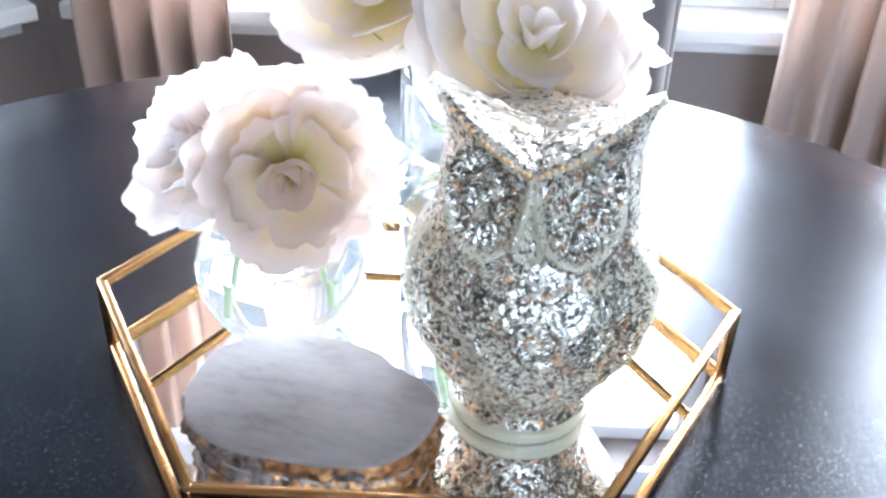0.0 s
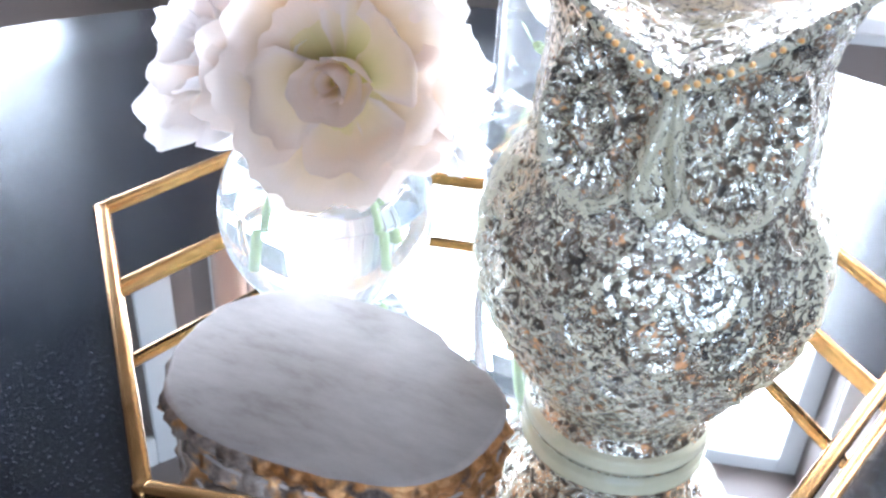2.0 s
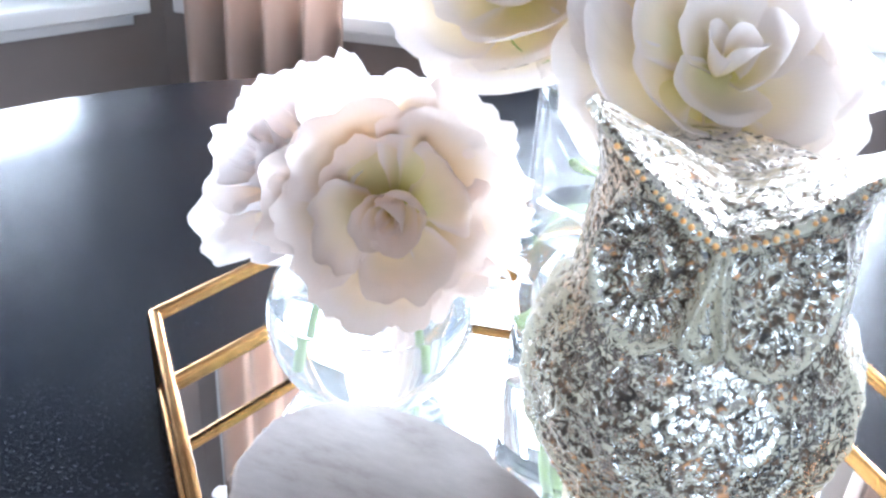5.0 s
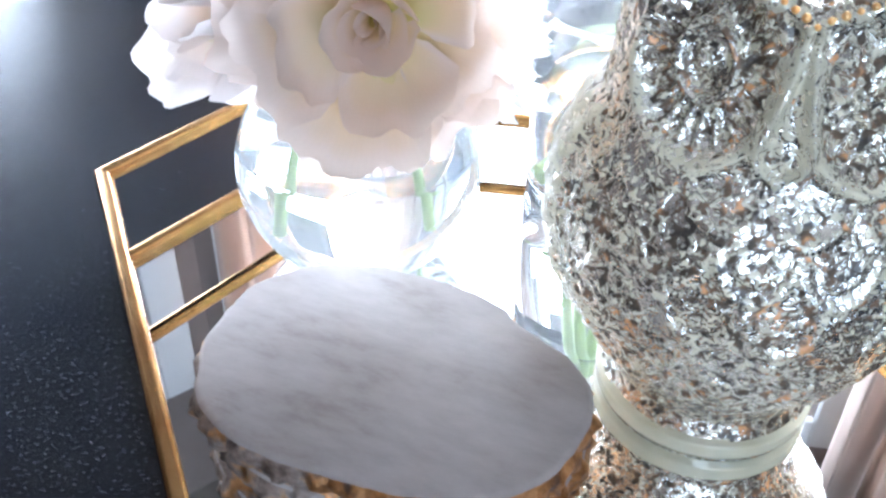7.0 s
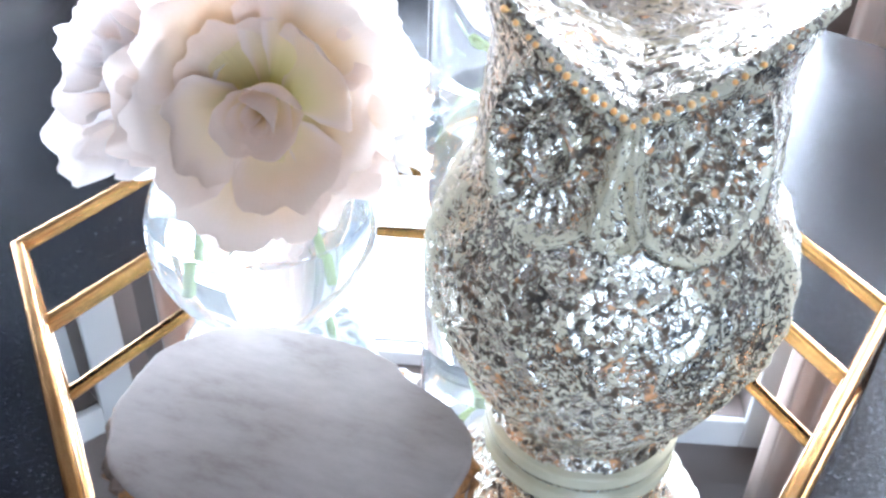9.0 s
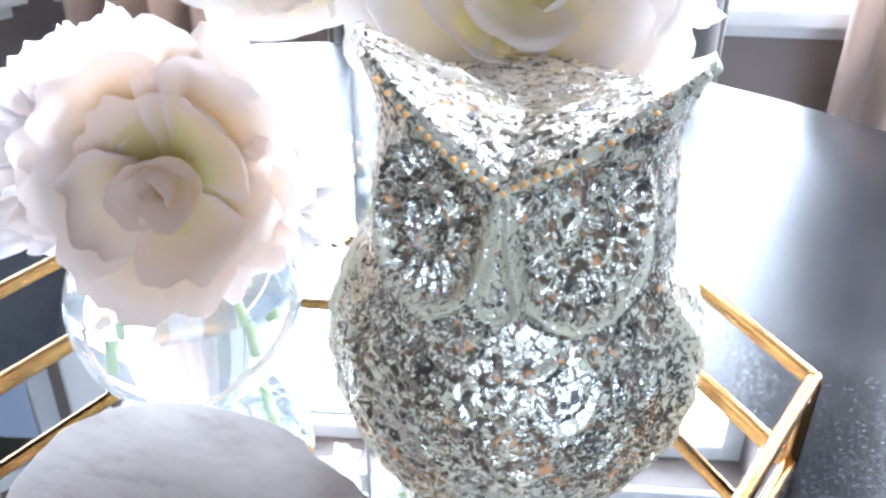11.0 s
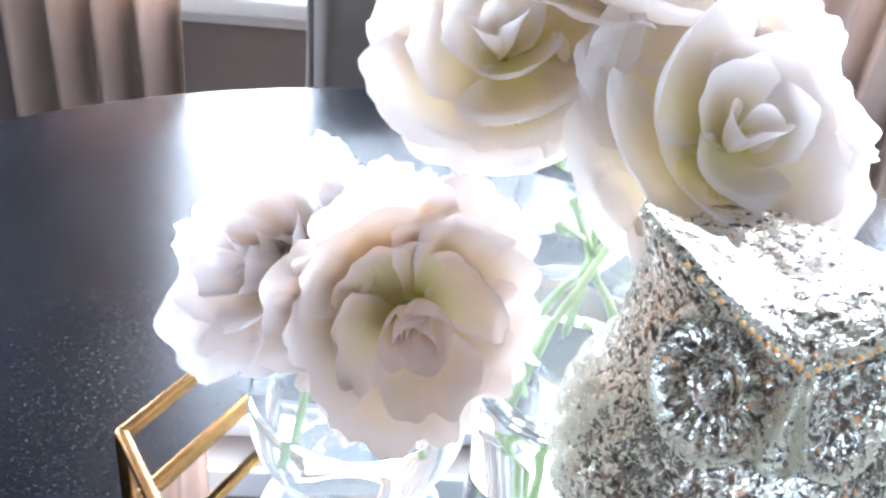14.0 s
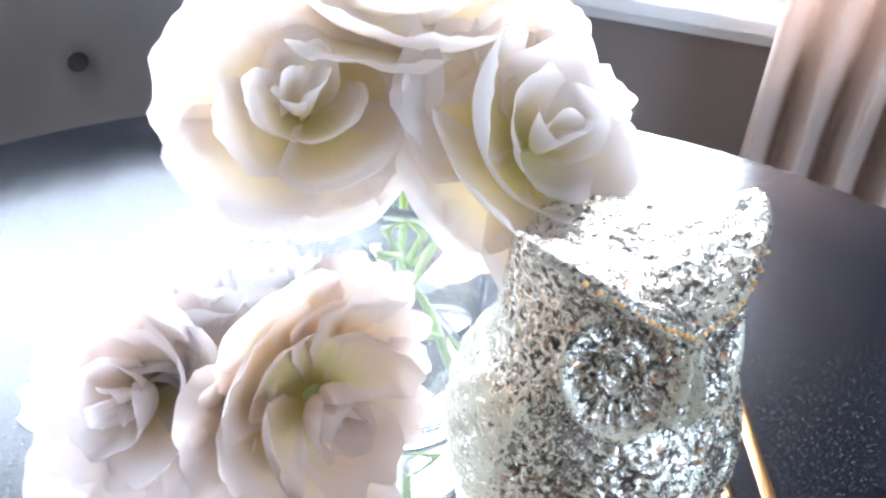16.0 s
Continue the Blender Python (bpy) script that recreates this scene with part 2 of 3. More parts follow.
def box(x0, x1, y0, y1, z0, z1, bevel=0.0, m=None, bm=None):
    bm = bm or bmesh.new()
    tmp = bmesh.new()
    bmesh.ops.create_cube(tmp, size=1)
    bmesh.ops.transform(tmp, verts=tmp.verts, matrix=Matrix.LocRotScale(((x0 + x1) / 2, (y0 + y1) / 2, (z0 + z1) / 2), None, (x1 - x0, y1 - y0, z1 - z0)))
    if bevel:
        bmesh.ops.bevel(tmp, geom=tmp.edges[:], offset=bevel, segments=2, affect="EDGES", profile=0.6)
    if m:
        bmesh.ops.transform(tmp, verts=tmp.verts, matrix=m)
    me = bpy.data.meshes.new("tmp")
    tmp.to_mesh(me)
    tmp.free()
    bm.from_mesh(me)
    bpy.data.meshes.remove(me)
    return bm


def tube(points, radius, seg=10, bm=None, taper=1.0):
    """A round tube along points, closed at both ends."""
    bm = bm or bmesh.new()
    pts = [Vector(p) for p in points]
    rings = []
    for i, p in enumerate(pts):
        d = (pts[min(i + 1, len(pts) - 1)] - pts[max(i - 1, 0)]).normalized()
        a = d.orthogonal().normalized() if abs(d.z) < 0.9 else Vector((1, 0, 0)).cross(d).normalized()
        b = d.cross(a)
        r = radius * (1 + (taper - 1) * i / max(1, len(pts) - 1))
        rings.append([bm.verts.new(p + r * (math.cos(2 * math.pi * k / seg) * a + math.sin(2 * math.pi * k / seg) * b)) for k in range(seg)])
    for r0, r1 in zip(rings, rings[1:]):
        for k in range(seg):
            bm.faces.new((r0[k], r0[(k + 1) % seg], r1[(k + 1) % seg], r1[k]))
    bm.faces.new(rings[0][::-1])
    bm.faces.new(rings[-1])
    return bm


def lathe(profile, seg=64, bm=None):
    """Turn (r, z) pairs round the z axis; r = 0 closes the end."""
    bm = bm or bmesh.new()
    rings = []
    for r, z in profile:
        if r < 1e-6:
            rings.append([bm.verts.new((0, 0, z))])
        else:
            rings.append([bm.verts.new((r * math.cos(2 * math.pi * k / seg), r * math.sin(2 * math.pi * k / seg), z)) for k in range(seg)])
    for a, b in zip(rings, rings[1:]):
        for k in range(seg):
            k2 = (k + 1) % seg
            if len(a) == 1:
                bm.faces.new((a[0], b[k2], b[k]))
            elif len(b) == 1:
                bm.faces.new((a[k], a[k2], b[0]))
            else:
                bm.faces.new((a[k], a[k2], b[k2], b[k]))
    bmesh.ops.recalc_face_normals(bm, faces=bm.faces)
    return bm


def smoothstep(a, b, x):
    x = min(1.0, max(0.0, (x - a) / (b - a)))
    return x * x * (3 - 2 * x)


def gauss(x, s):
    return math.exp(-(x / s) ** 2)


# ---------------------------------------------------------------- room
WY, CXL, CXR, TH = 1.23, -0.72, 0.72, 0.16     # centre wall of the bay, its two corners, wall thickness
SILL, HEAD, CEILING = 0.555, 2.05, 2.5


def bay_wall(name, m, length, openings):
    """A wall along local x, room side at y = 0, outside at y = TH, with window openings (x0, x1)."""
    bm = bmesh.new()
    x = 0.0
    for a, b in openings:
        box(x, a, 0, TH, 0, CEILING, bm=bm)
        box(a, b, 0, TH, 0, SILL - 0.03, bm=bm)
        box(a, b, 0, TH, HEAD, CEILING, bm=bm)
        x = b
    box(x, length, 0, TH, 0, CEILING, bm=bm)
    ob = part(name, bm, WALL, smooth=False)
    ob.matrix_world = m
    tagged(ob, "taupe painted wall of the bay", "wall", kind="structure")


def bay_window(name, m, a, b):
    """White window: stool, apron, casing, two sashes with glass."""
    w = new(name)
    w.matrix_world = m
    tagged(w, "white painted sash window, blown out by daylight", "window", kind="structure")
    part("window_sill", box(a - 0.085, b + 0.085, -0.065, TH, SILL - 0.03, SILL, 0.006), WHITE, w)
    part("apron", box(a - 0.07, b + 0.07, -0.018, -0.001, SILL - 0.062, SILL - 0.031, 0.004), WHITE, w)
    for x0, x1 in ((a - 0.08, a), (b, b + 0.08)):
        part("casing", box(x0, x1, -0.02, -0.001, SILL + 0.001, HEAD + 0.08, 0.004), WHITE, w)
    part("head_casing", box(a + 0.001, b - 0.001, -0.02, -0.001, HEAD, HEAD + 0.08, 0.004), WHITE, w)
    mid = (SILL + HEAD) / 2
    for z0, z1, y in ((SILL + 0.001, mid + 0.02, 0.05), (mid - 0.02, HEAD, 0.09)):
        f = bmesh.new()
        box(a, a + 0.045, y, y + 0.035, z0, z1, 0.003, bm=f)
        box(b - 0.045, b, y, y + 0.035, z0, z1, 0.003, bm=f)
        box(a + 0.046, b - 0.046, y, y + 0.035, z0, z0 + 0.06, 0.003, bm=f)
        box(a + 0.046, b - 0.046, y, y + 0.035, z1 - 0.04, z1, 0.003, bm=f)
        part("sash", f, WHITE, w)
        g = part("pane", box(a + 0.04, b - 0.04, y + 0.015, y + 0.019, z0 + 0.05, z1 - 0.035), GLASS, w, smooth=False)
        g.visible_shadow = False


CENTRE = pose(CXL, WY, 0)
LEFT = pose(CXL, WY, 0, 0, 0, 45) @ pose(-1.3, 0, 0)      # runs to the left corner of the bay
RIGHT = pose(CXR, WY, 0, 0, 0, -45)
SKYLIGHT = (0.685, 0.805, 1.0)
bay_wall("wall_north", CENTRE, CXR - CXL, [(0.13, 1.355)])
bay_window("window_1", CENTRE, 0.13, 1.355)
bay_wall("wall_northwest", LEFT, 1.3, [(0.50, 1.17)])
bay_window("window_2", LEFT, 0.50, 1.17)
bay_wall("wall_northeast", RIGHT, 1.3, [(0.13, 0.80)])
bay_window("window_3", RIGHT, 0.13, 0.80)
WATTS = 62
for nm, base, a, b, top, share in (("daylight_centre", CENTRE, 0.13, 1.355, HEAD, 1.80), ("daylight_left", LEFT, 0.50, 1.17, 1.36, 0.17), ("daylight_right", RIGHT, 0.13, 0.80, HEAD, 0.90)):
    window_light(nm, base @ pose((a + b) / 2, TH + 0.02, (SILL + top) / 2, -90, 0, 0), b - a, top - SILL, WATTS * share, SKYLIGHT)

# the rest of the room, behind the camera
SX = CXR + 1.3 * math.cos(radians(45))
SY = WY - 1.3 * math.sin(radians(45))
EX, BY = 3.4, -2.9
for nm, bx in (("wall_east", (EX, EX + TH, BY, SY)), ("wall_west", (-EX - TH, -EX, BY, SY)), ("wall_east_return", (SX, EX, SY - 0.001, SY + TH)), ("wall_west_return", (-EX, -SX, SY - 0.001, SY + TH))):
    tagged(part(nm, box(*bx, 0, CEILING), WALL, smooth=False), "plain taupe painted wall of the room", "wall", kind="structure")
back = bmesh.new()
box(-EX, 0.0, BY - TH, BY, 0, CEILING, bm=back)
box(2.0, EX, BY - TH, BY, 0, CEILING, bm=back)
box(0.0, 2.0, BY - TH, BY, 2.2, CEILING, bm=back)
tagged(part("wall_south", back, WALL, smooth=False), "taupe painted wall with an opening for the added door", "wall", kind="structure")
# Added fill from behind the camera; gives the owl its bluish highlight.
window_light("added_back_fill", pose(1.0, BY - TH + 0.03, 1.1, 90, 0, 0), 1.86, 2.1, 54, (0.55, 0.73, 1.0), 170)
# Invented door around that fill, never in view.
door = new("added_door_1")
door.matrix_world = pose(0, BY - TH / 2, 0)
tagged(door, "unseen white framed glazed door, added around the back fill", "door", kind="structure")
for x0, x1 in ((0.0, 0.06), (0.97, 1.03), (1.94, 2.0)):
    part("stile", box(x0, x1, -0.03, 0.03, 0.0, 2.2, 0.004), WHITE, door)
for x0, x1 in ((0.061, 0.969), (1.031, 1.939)):
    for z0, z1 in ((0.0, 0.18), (2.10, 2.2)):
        part("rail", box(x0, x1, -0.028, 0.028, z0, z1, 0.004), WHITE, door)
    dp = part("pane", box(x0, x1, -0.003, 0.003, 0.18, 2.10), GLASS, door, smooth=False)
    dp.visible_shadow = False
tagged(part("floor", box(-3.7, 3.7, -3.2, 1.7, -0.1, 0), FLOOR, smooth=False), "brown wooden floor of the dining room", "floor", kind="structure")
tagged(part("ceiling", box(-3.7, 3.7, -3.2, 1.7, CEILING + 0.002, CEILING + 0.1), CEIL, smooth=False), "pale taupe painted ceiling", "ceiling", kind="structure")


def curtain(path, folds, depth, label, back=0.0):
    """A full-length pleated drape along a line in plan; back: how far its free edge is drawn aside higher up."""
    pts = [Vector(p) for p in path]
    lens = [0.0]
    for p, q in zip(pts, pts[1:]):
        lens.append(lens[-1] + (q - p).length)
    nu, nv = folds * 14, 26
    rnd = random.Random(len(label) + folds)
    ph = [rnd.uniform(0.8, 1.2) for _ in range(folds + 2)]
    bm = bmesh.new()
    grid = []
    for j in range(nv + 1):
        z = 0.01 + 2.2 * j / nv
        row = []
        for i in range(nu + 1):
            s = lens[-1] * i / nu
            k = max(q for q in range(len(pts) - 1) if lens[q] <= s + 1e-9)
            d = (pts[k + 1] - pts[k]).normalized()
            p = pts[k] + d * (s - lens[k])
            n = Vector((d.y, -d.x))
            f = i / nu * folds
            a = depth * ph[int(f)] * (math.sin(2 * math.pi * f + 0.35 * math.sin(3 * z)) + 0.25 * math.sin(4 * math.pi * f + 2 * z))
            aside = back * smoothstep(0.65, 1.05, z) * (1 - i / nu)
            row.append(bm.verts.new((p.x + n.x * a + aside, p.y + n.y * a, z)))
        grid.append(row)
    for j in range(nv):
        for i in range(nu):
            bm.faces.new((grid[j][i], grid[j][i + 1], grid[j + 1][i + 1], grid[j + 1][i]))
    c = thing("curtain", label, "curtain", "curtains of the bay")
    cl = part("panel", bm, DRAPE, c)
    so = cl.modifiers.new("thickness", "SOLIDIFY")
    so.thickness = 0.002
    rod = tube([(pts[0].x - 0.05, pts[0].y, 2.23)] + [(p.x, p.y, 2.23) for p in pts] + [(pts[-1].x + 0.03, pts[-1].y, 2.23)], 0.011)
    part("rod", rod, WOOD, c)


curtain([(-0.625, 1.12), (-0.365, 1.12)], 4, 0.030, "blush satin curtain in soft pleats beside the window")
curtain([(0.555, 1.11), (0.665, 1.10), (0.80, 0.965)], 4, 0.030, "blush satin curtain gathered in the corner of the bay", 0.085)
curtain([(1.05, 0.70), (1.27, 0.48)], 4, 0.032, "blush satin curtain hanging at the side window")

# ---------------------------------------------------------------- table
TX, TY, TR, TOP = -0.03, -0.07, 0.547, 0.747
table = thing("round_table", "round black table with a grained satin top", "table", at=(TX, TY, 0))
prof = [(0, TOP - 0.032), (TR - 0.02, TOP - 0.032), (TR - 0.006, TOP - 0.029), (TR, TOP - 0.02), (TR, TOP - 0.007), (TR - 0.002, TOP - 0.002), (TR - 0.007, TOP), (TR - 0.1, TOP), (0, TOP)]
part("tabletop", lathe(prof, 160), TABLE, table)
part("apron", lathe([(TR - 0.1, TOP - 0.034), (TR - 0.1, TOP - 0.11), (TR - 0.125, TOP - 0.11), (TR - 0.125, TOP - 0.034)], 96), WOOD, table)
part("pedestal", lathe([(0, TOP - 0.034), (0.12, TOP - 0.034), (0.12, TOP - 0.07), (0.06, TOP - 0.12), (0.05, 0.45), (0.085, 0.30), (0.07, 0.16), (0.10, 0.10), (0, 0.10)], 48), WOOD, table)
for k in range(4):
    a = radians(45 + 90 * k)
    part("foot", tube([(0.05 * math.cos(a), 0.05 * math.sin(a), 0.13), (0.22 * math.cos(a), 0.22 * math.sin(a), 0.10), (0.36 * math.cos(a), 0.36 * math.sin(a), 0.03)], 0.032, 10, None, 0.8), WOOD, table)


# ---------------------------------------------------------------- chair
def tufted_chair(x, y):
    ch = thing("dining_chair", "grey linen dining chair with a button-tufted back", "chair", at=(x, y, 0))
    W, z0, z1 = 0.235, 0.47, 1.02
    btn = [(c * 0.131 + (0 if r % 2 else 0.0655), 0.66 + 0.094 * r) for r in range(-1, 4) for c in (-2, -1, 0, 1) if abs(c * 0.131 + (0 if r % 2 else 0.0655)) < 0.15]
    bm = bmesh.new()
    nx, nz = 72, 84
    for side in (0, 1):
        g = []
        for j in range(nz + 1):
            v = j / nz
            row = []
            for i in range(nx + 1):
                u = 2 * i / nx - 1
                zz = z0 + (z1 - z0) * v
                hw = W * (0.93 + 0.07 * v)
                xx = hw * u
                zz += 0.02 * (1 - u * u) * v
                edge = max(0, abs(u) - 0.88) / 0.12
                top = max(0, v - 0.94) / 0.06
                yy = -0.002 if side else -0.055 * math.sqrt(max(0, 1 - edge ** 2.5)) * math.sqrt(max(0, 1 - top ** 2.5)) - 0.004
                if not side:
                    for bx, bz in btn:
                        yy += 0.024 * gauss(math.hypot(xx - bx, zz - bz), 0.019)
                yy += 0.02 * (1 - u * u) + 0.10 * (v - 0.4)
                row.append(bm.verts.new((xx, yy, zz)))
            g.append(row)
        for j in range(nz):
            for i in range(nx):
                q = (g[j][i], g[j][i + 1], g[j + 1][i + 1], g[j + 1][i])
                bm.faces.new(q if not side else q[::-1])
    bk = part("backrest", bm, LINEN, ch)
    def back_y(bx, bz):
        v = (bz - z0) / (z1 - z0)
        return 0.02 * (1 - (bx / W) ** 2) + 0.10 * (v - 0.4)
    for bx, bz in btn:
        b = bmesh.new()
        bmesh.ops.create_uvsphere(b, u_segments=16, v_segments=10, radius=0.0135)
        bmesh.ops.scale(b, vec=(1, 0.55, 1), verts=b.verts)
        ob = part("button", b, BUTTON, ch, "covered button with its recess shade in the colour")
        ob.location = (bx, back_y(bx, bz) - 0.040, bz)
    for s in (-1, 1):
        part("piping", tube([(s * W * (0.93 + 0.07 * k / 12) * 1.005, 0.10 * (k / 12 - 0.4) - 0.008, z0 + (z1 - z0) * k / 12) for k in range(13)], 0.006, 8), LINEN, ch)
    part("seat", box(-0.24, 0.24, -0.46, -0.03, 0.40, 0.49, 0.025), LINEN, ch)
    for lx, ly in ((-0.21, -0.43), (0.21, -0.43), (-0.21, -0.02), (0.21, -0.02)):
        part("leg", tube([(lx, ly, 0.40), (lx, ly, 0.0)], 0.02, 12, None, 0.6), WOOD, ch)
    return ch


tufted_chair(0.075, 0.80)

# ---------------------------------------------------------------- tray
HR, RIM = 0.180, 0.798
FLOOR_Z = 0.7495
tray = thing("mirror_tray", "hexagonal brass tray with a mirrored base", "tray", at=(0.002, 0.004, TOP))
corners = [(HR * math.cos(radians(60 * k - 0.7)), 0.972 * HR * math.sin(radians(60 * k - 0.7))) for k in range(6)]


def bar(p, q, w, name):
    p, q = Vector(p), Vector(q)
    d = (q - p).normalized()
    half = w / 2
    bm = box(-half, half, -half, half, 0, (q - p).length, w * 0.30)
    up = Vector((0, 0, 1)) if abs(d.z) < 0.9 else Vector(((p + q) / 2).to_2d().to_3d()).normalized()
    xax = up.cross(d).normalized()
    m = Matrix((xax, d.cross(xax), d)).transposed().to_4x4()
    m.translation = p
    bmesh.ops.transform(bm, verts=bm.verts, matrix=m)
    return part(name, bm, BRASS, tray)


for k in range(6):
    (x0, y0), (x1, y1) = corners[k], corners[(k + 1) % 6]
    bar((x0, y0, RIM - TOP - 0.003), (x1, y1, RIM - TOP - 0.003), 0.0058, "rim_bar")
    bar((x0, y0, 0.0036), (x1, y1, 0.0036), 0.0060, "base_bar")
    bar((x0, y0, 0.0005), (x0, y0, RIM - TOP - 0.0005), 0.0062, "post")
mb = bmesh.new()
v0 = [mb.verts.new((x * 0.982, y * 0.982, 0.0006)) for x, y in corners]
v1 = [mb.verts.new((x * 0.982, y * 0.982, FLOOR_Z - TOP)) for x, y in corners]
mb.faces.new(v0[::-1])
mb.faces.new(v1)
for k in range(6):
    mb.faces.new((v0[k], v0[(k + 1) % 6], v1[(k + 1) % 6], v1[k]))
part("mirror", mb, MIRROR, tray, "mirrored base", smooth=False)


# ---------------------------------------------------------------- owl
def owl(x, y, z, turn):
    prof = [(0.000, .0380), (.003, .0396), (.008, .0398), (.0105, .0372), (.016, .0358), (.021, .0372), (.027, .0420), (.040, .0505), (.055, .0578), (.070, .0620), (.085, .0630), (.100, .0612), (.112, .0560), (.120, .0515), (.135, .0492), (.150, .0480), (.165, .0466), (.180, .0462), (.200, .0466)]

    def radius(h):
        for (a, ra), (b, rb) in zip(prof, prof[1:]):
            if h <= b:
                return ra + (rb - ra) * smoothstep(a, b, h) if b - a < 0.0035 else ra + (rb - ra) * (h - a) / (b - a)
        return prof[-1][1]

    def soft_radius(h):
        return sum(radius(max(0, h + o)) for o in (-.006, -.003, 0, .003, .006)) / 5 if h > 0.018 else radius(h)

    def rim(th):
        a = abs(math.degrees(th))
        if a < 84:
            return 0.1682 + 0.0258 * math.sin(radians(a)) / math.sin(radians(84))
        return 0.1690 + 0.0250 * gauss(a - 84, 21)

    def relief(th, h, r):
        ax, d = r * th, 0.0
        a = abs(math.degrees(th))
        for s in (-1, 1):
            ex, ez = (ax - s * 0.0250) / 0.0215, (h - 0.1490) / 0.0265
            e = math.hypot(ex, ez)
            if e < 1.4:
                ang = math.atan2(ez, ex)
                d += -0.0052 * max(0, 1 - e * e) + 0.0044 * gauss(e - 1.0, .09) * (0.35 + 0.65 * smoothstep(0.5, -0.5, ez)) + 0.0046 * gauss(e - .40, .065) + 0.0064 * gauss(e, .14)
                if .48 < e < .96:
                    d += 0.0021 * math.sin(21 * ang) * math.sin(math.pi * (e - .48) / .48)
        if a < 84:
            d += 0.0026 * gauss(h - rim(th) + 0.003, 0.0026)
        # long looped bill: two ridges from the brow that meet in a round end
        if 0.122 < h < 0.166:
            half = 0.0016 + 0.0042 * smoothstep(.160, .133, h)
            if h < 0.1318:
                half *= math.sqrt(max(0.0, 1 - ((0.1318 - h) / 0.0066) ** 2))
            d += 0.0042 * gauss(abs(ax) - half, 0.0013) + 0.0030 * gauss(ax, 0.0055) * smoothstep(.122, .130, h) * smoothstep(.168, .150, h)
        if 0.126 < h < 0.170:
            d += 0.0014 * gauss(abs(ax) - 0.0050 - 0.008 * ((h - 0.126) / 0.044) ** 1.5, 0.0014)
        if 0.030 < h < 0.124:
            if a < 62:
                row = math.floor((h - 0.036) / 0.0175)
                fz = (h - 0.036) / 0.0175 - row
                fx = (ax / 0.023 + 0.5 * (row % 2)) % 1 - 0.5
                q = math.hypot(fx * 1.9, (1 - fz) * 1.05)
                d += (0.0015 * gauss(q - 0.86, 0.13) + 0.0008 * gauss(q - 0.45, 0.12)) * smoothstep(.030, .040, h) * smoothstep(.124, .112, h)
            else:
                wing = smoothstep(62, 70, a) * smoothstep(.034, .05, h) * smoothstep(.124, .116, h)
                d += 0.0030 * wing + 0.0005 * wing * math.sin(a * 0.42 + 260 * h) + 0.0004 * wing * math.sin(700 * h - a * 0.1)
        elif h >= 0.124 and a > 75:
            d += 0.0007 * math.sin(a * 0.7 + 60 * h) * math.sin(420 * h)
        flat[0] = d
        if h > 0.020:
            d += 0.0004 * noise.noise(Vector((math.sin(th) * r, math.cos(th) * r, h)) * 90)
        return d

    def point(th, h):
        r = soft_radius(h)
        a = abs(math.degrees(th))
        r += relief(th, h, r) + 0.0060 * gauss(a - 86, 24) * smoothstep(.166, .192, h)
        return Vector((r * math.sin(th), -r * math.cos(th) * (1 - 0.03 * smoothstep(.105, .125, h)), h))

    flat = [0.0]
    bm = bmesh.new()
    lay = bm.verts.layers.float.new("patina")
    plated = bm.verts.layers.float.new("silvering")

    def skin(th, h):
        v = bm.verts.new(point(th, h))
        v[lay] = min(0.52, max(0.0, 0.5 - flat[0] * 115 - 0.18 * smoothstep(50, 84, abs(math.degrees(th))))) if h > 0.03 else 0.55
        return v

    nt_, nh, nc = 320, 240, 34
    cols = []
    for i in range(nt_):
        th = -math.pi + 2 * math.pi * i / nt_
        top = rim(th)
        col = [skin(th, top * j / nh) for j in range(nh + 1)]
        edge = col[-1].co.copy()
        for j in range(1, nc):
            q = 1 - j / nc
            zc = 0.1700
            hh = zc + (edge.z - zc) * q ** (1.7 if edge.z > zc else 1.3)
            w = 0.0012 * noise.noise(Vector((edge.x * q, edge.y * q, 0)) * 160)
            col.append(bm.verts.new((edge.x * q, edge.y * q + 0.004 * (1 - q), hh + w + (0.0040 if edge.y < 0 else 0.0012) * math.sin(math.pi * q))))
            bare = smoothstep(0.35, 0.62, q) * (edge.y < -0.015)
            col[-1][lay], col[-1][plated] = 0.30 + 0.15 * bare, 0.55 - 0.50 * bare
        cols.append(col)
    crown = bm.verts.new((0, 0.004, 0.1700))
    foot = bm.verts.new((0, 0, 0))
    for i in range(nt_):
        a, b = cols[i], cols[(i + 1) % nt_]
        for j in range(len(a) - 1):
            f = bm.faces.new((a[j], b[j], b[j + 1], a[j + 1]))
            if j < nh and a[j].co.z < 0.0095:
                f.material_index = 2
        bm.faces.new((a[-1], b[-1], crown))
        bm.faces.new((b[0], a[0], foot))
    # beads along the brow, coloured copper in place of warm reflections
    for k in range(-17, 18):
        if k in (-17, -15, -13, -10, 8, 11, 13, 14, 16, 17):
            continue
        th = radians(3.3 * k)
        p = point(th, rim(th) - 0.0022)
        n = Vector((p.x, p.y, 0.012)).normalized()
        res = bmesh.ops.create_icosphere(bm, subdivisions=2, radius=0.00088 + 0.0003 * ((k * 7) % 3) / 2, matrix=Matrix.Translation(p + n * 0.0005))
        for f in {f for v in res["verts"] for f in v.link_faces}:
            f.material_index = 1
    ob = part("owl_figurine", bm, [MERCURY, GLINT, CREAM])
    ob.matrix_world = pose(x, y, z, 0, 0, turn)
    return tagged(ob, "speckled silver mercury glass owl on a round foot", "figurine")


owl(0.062, -0.0255, FLOOR_Z + 0.0003, -8)


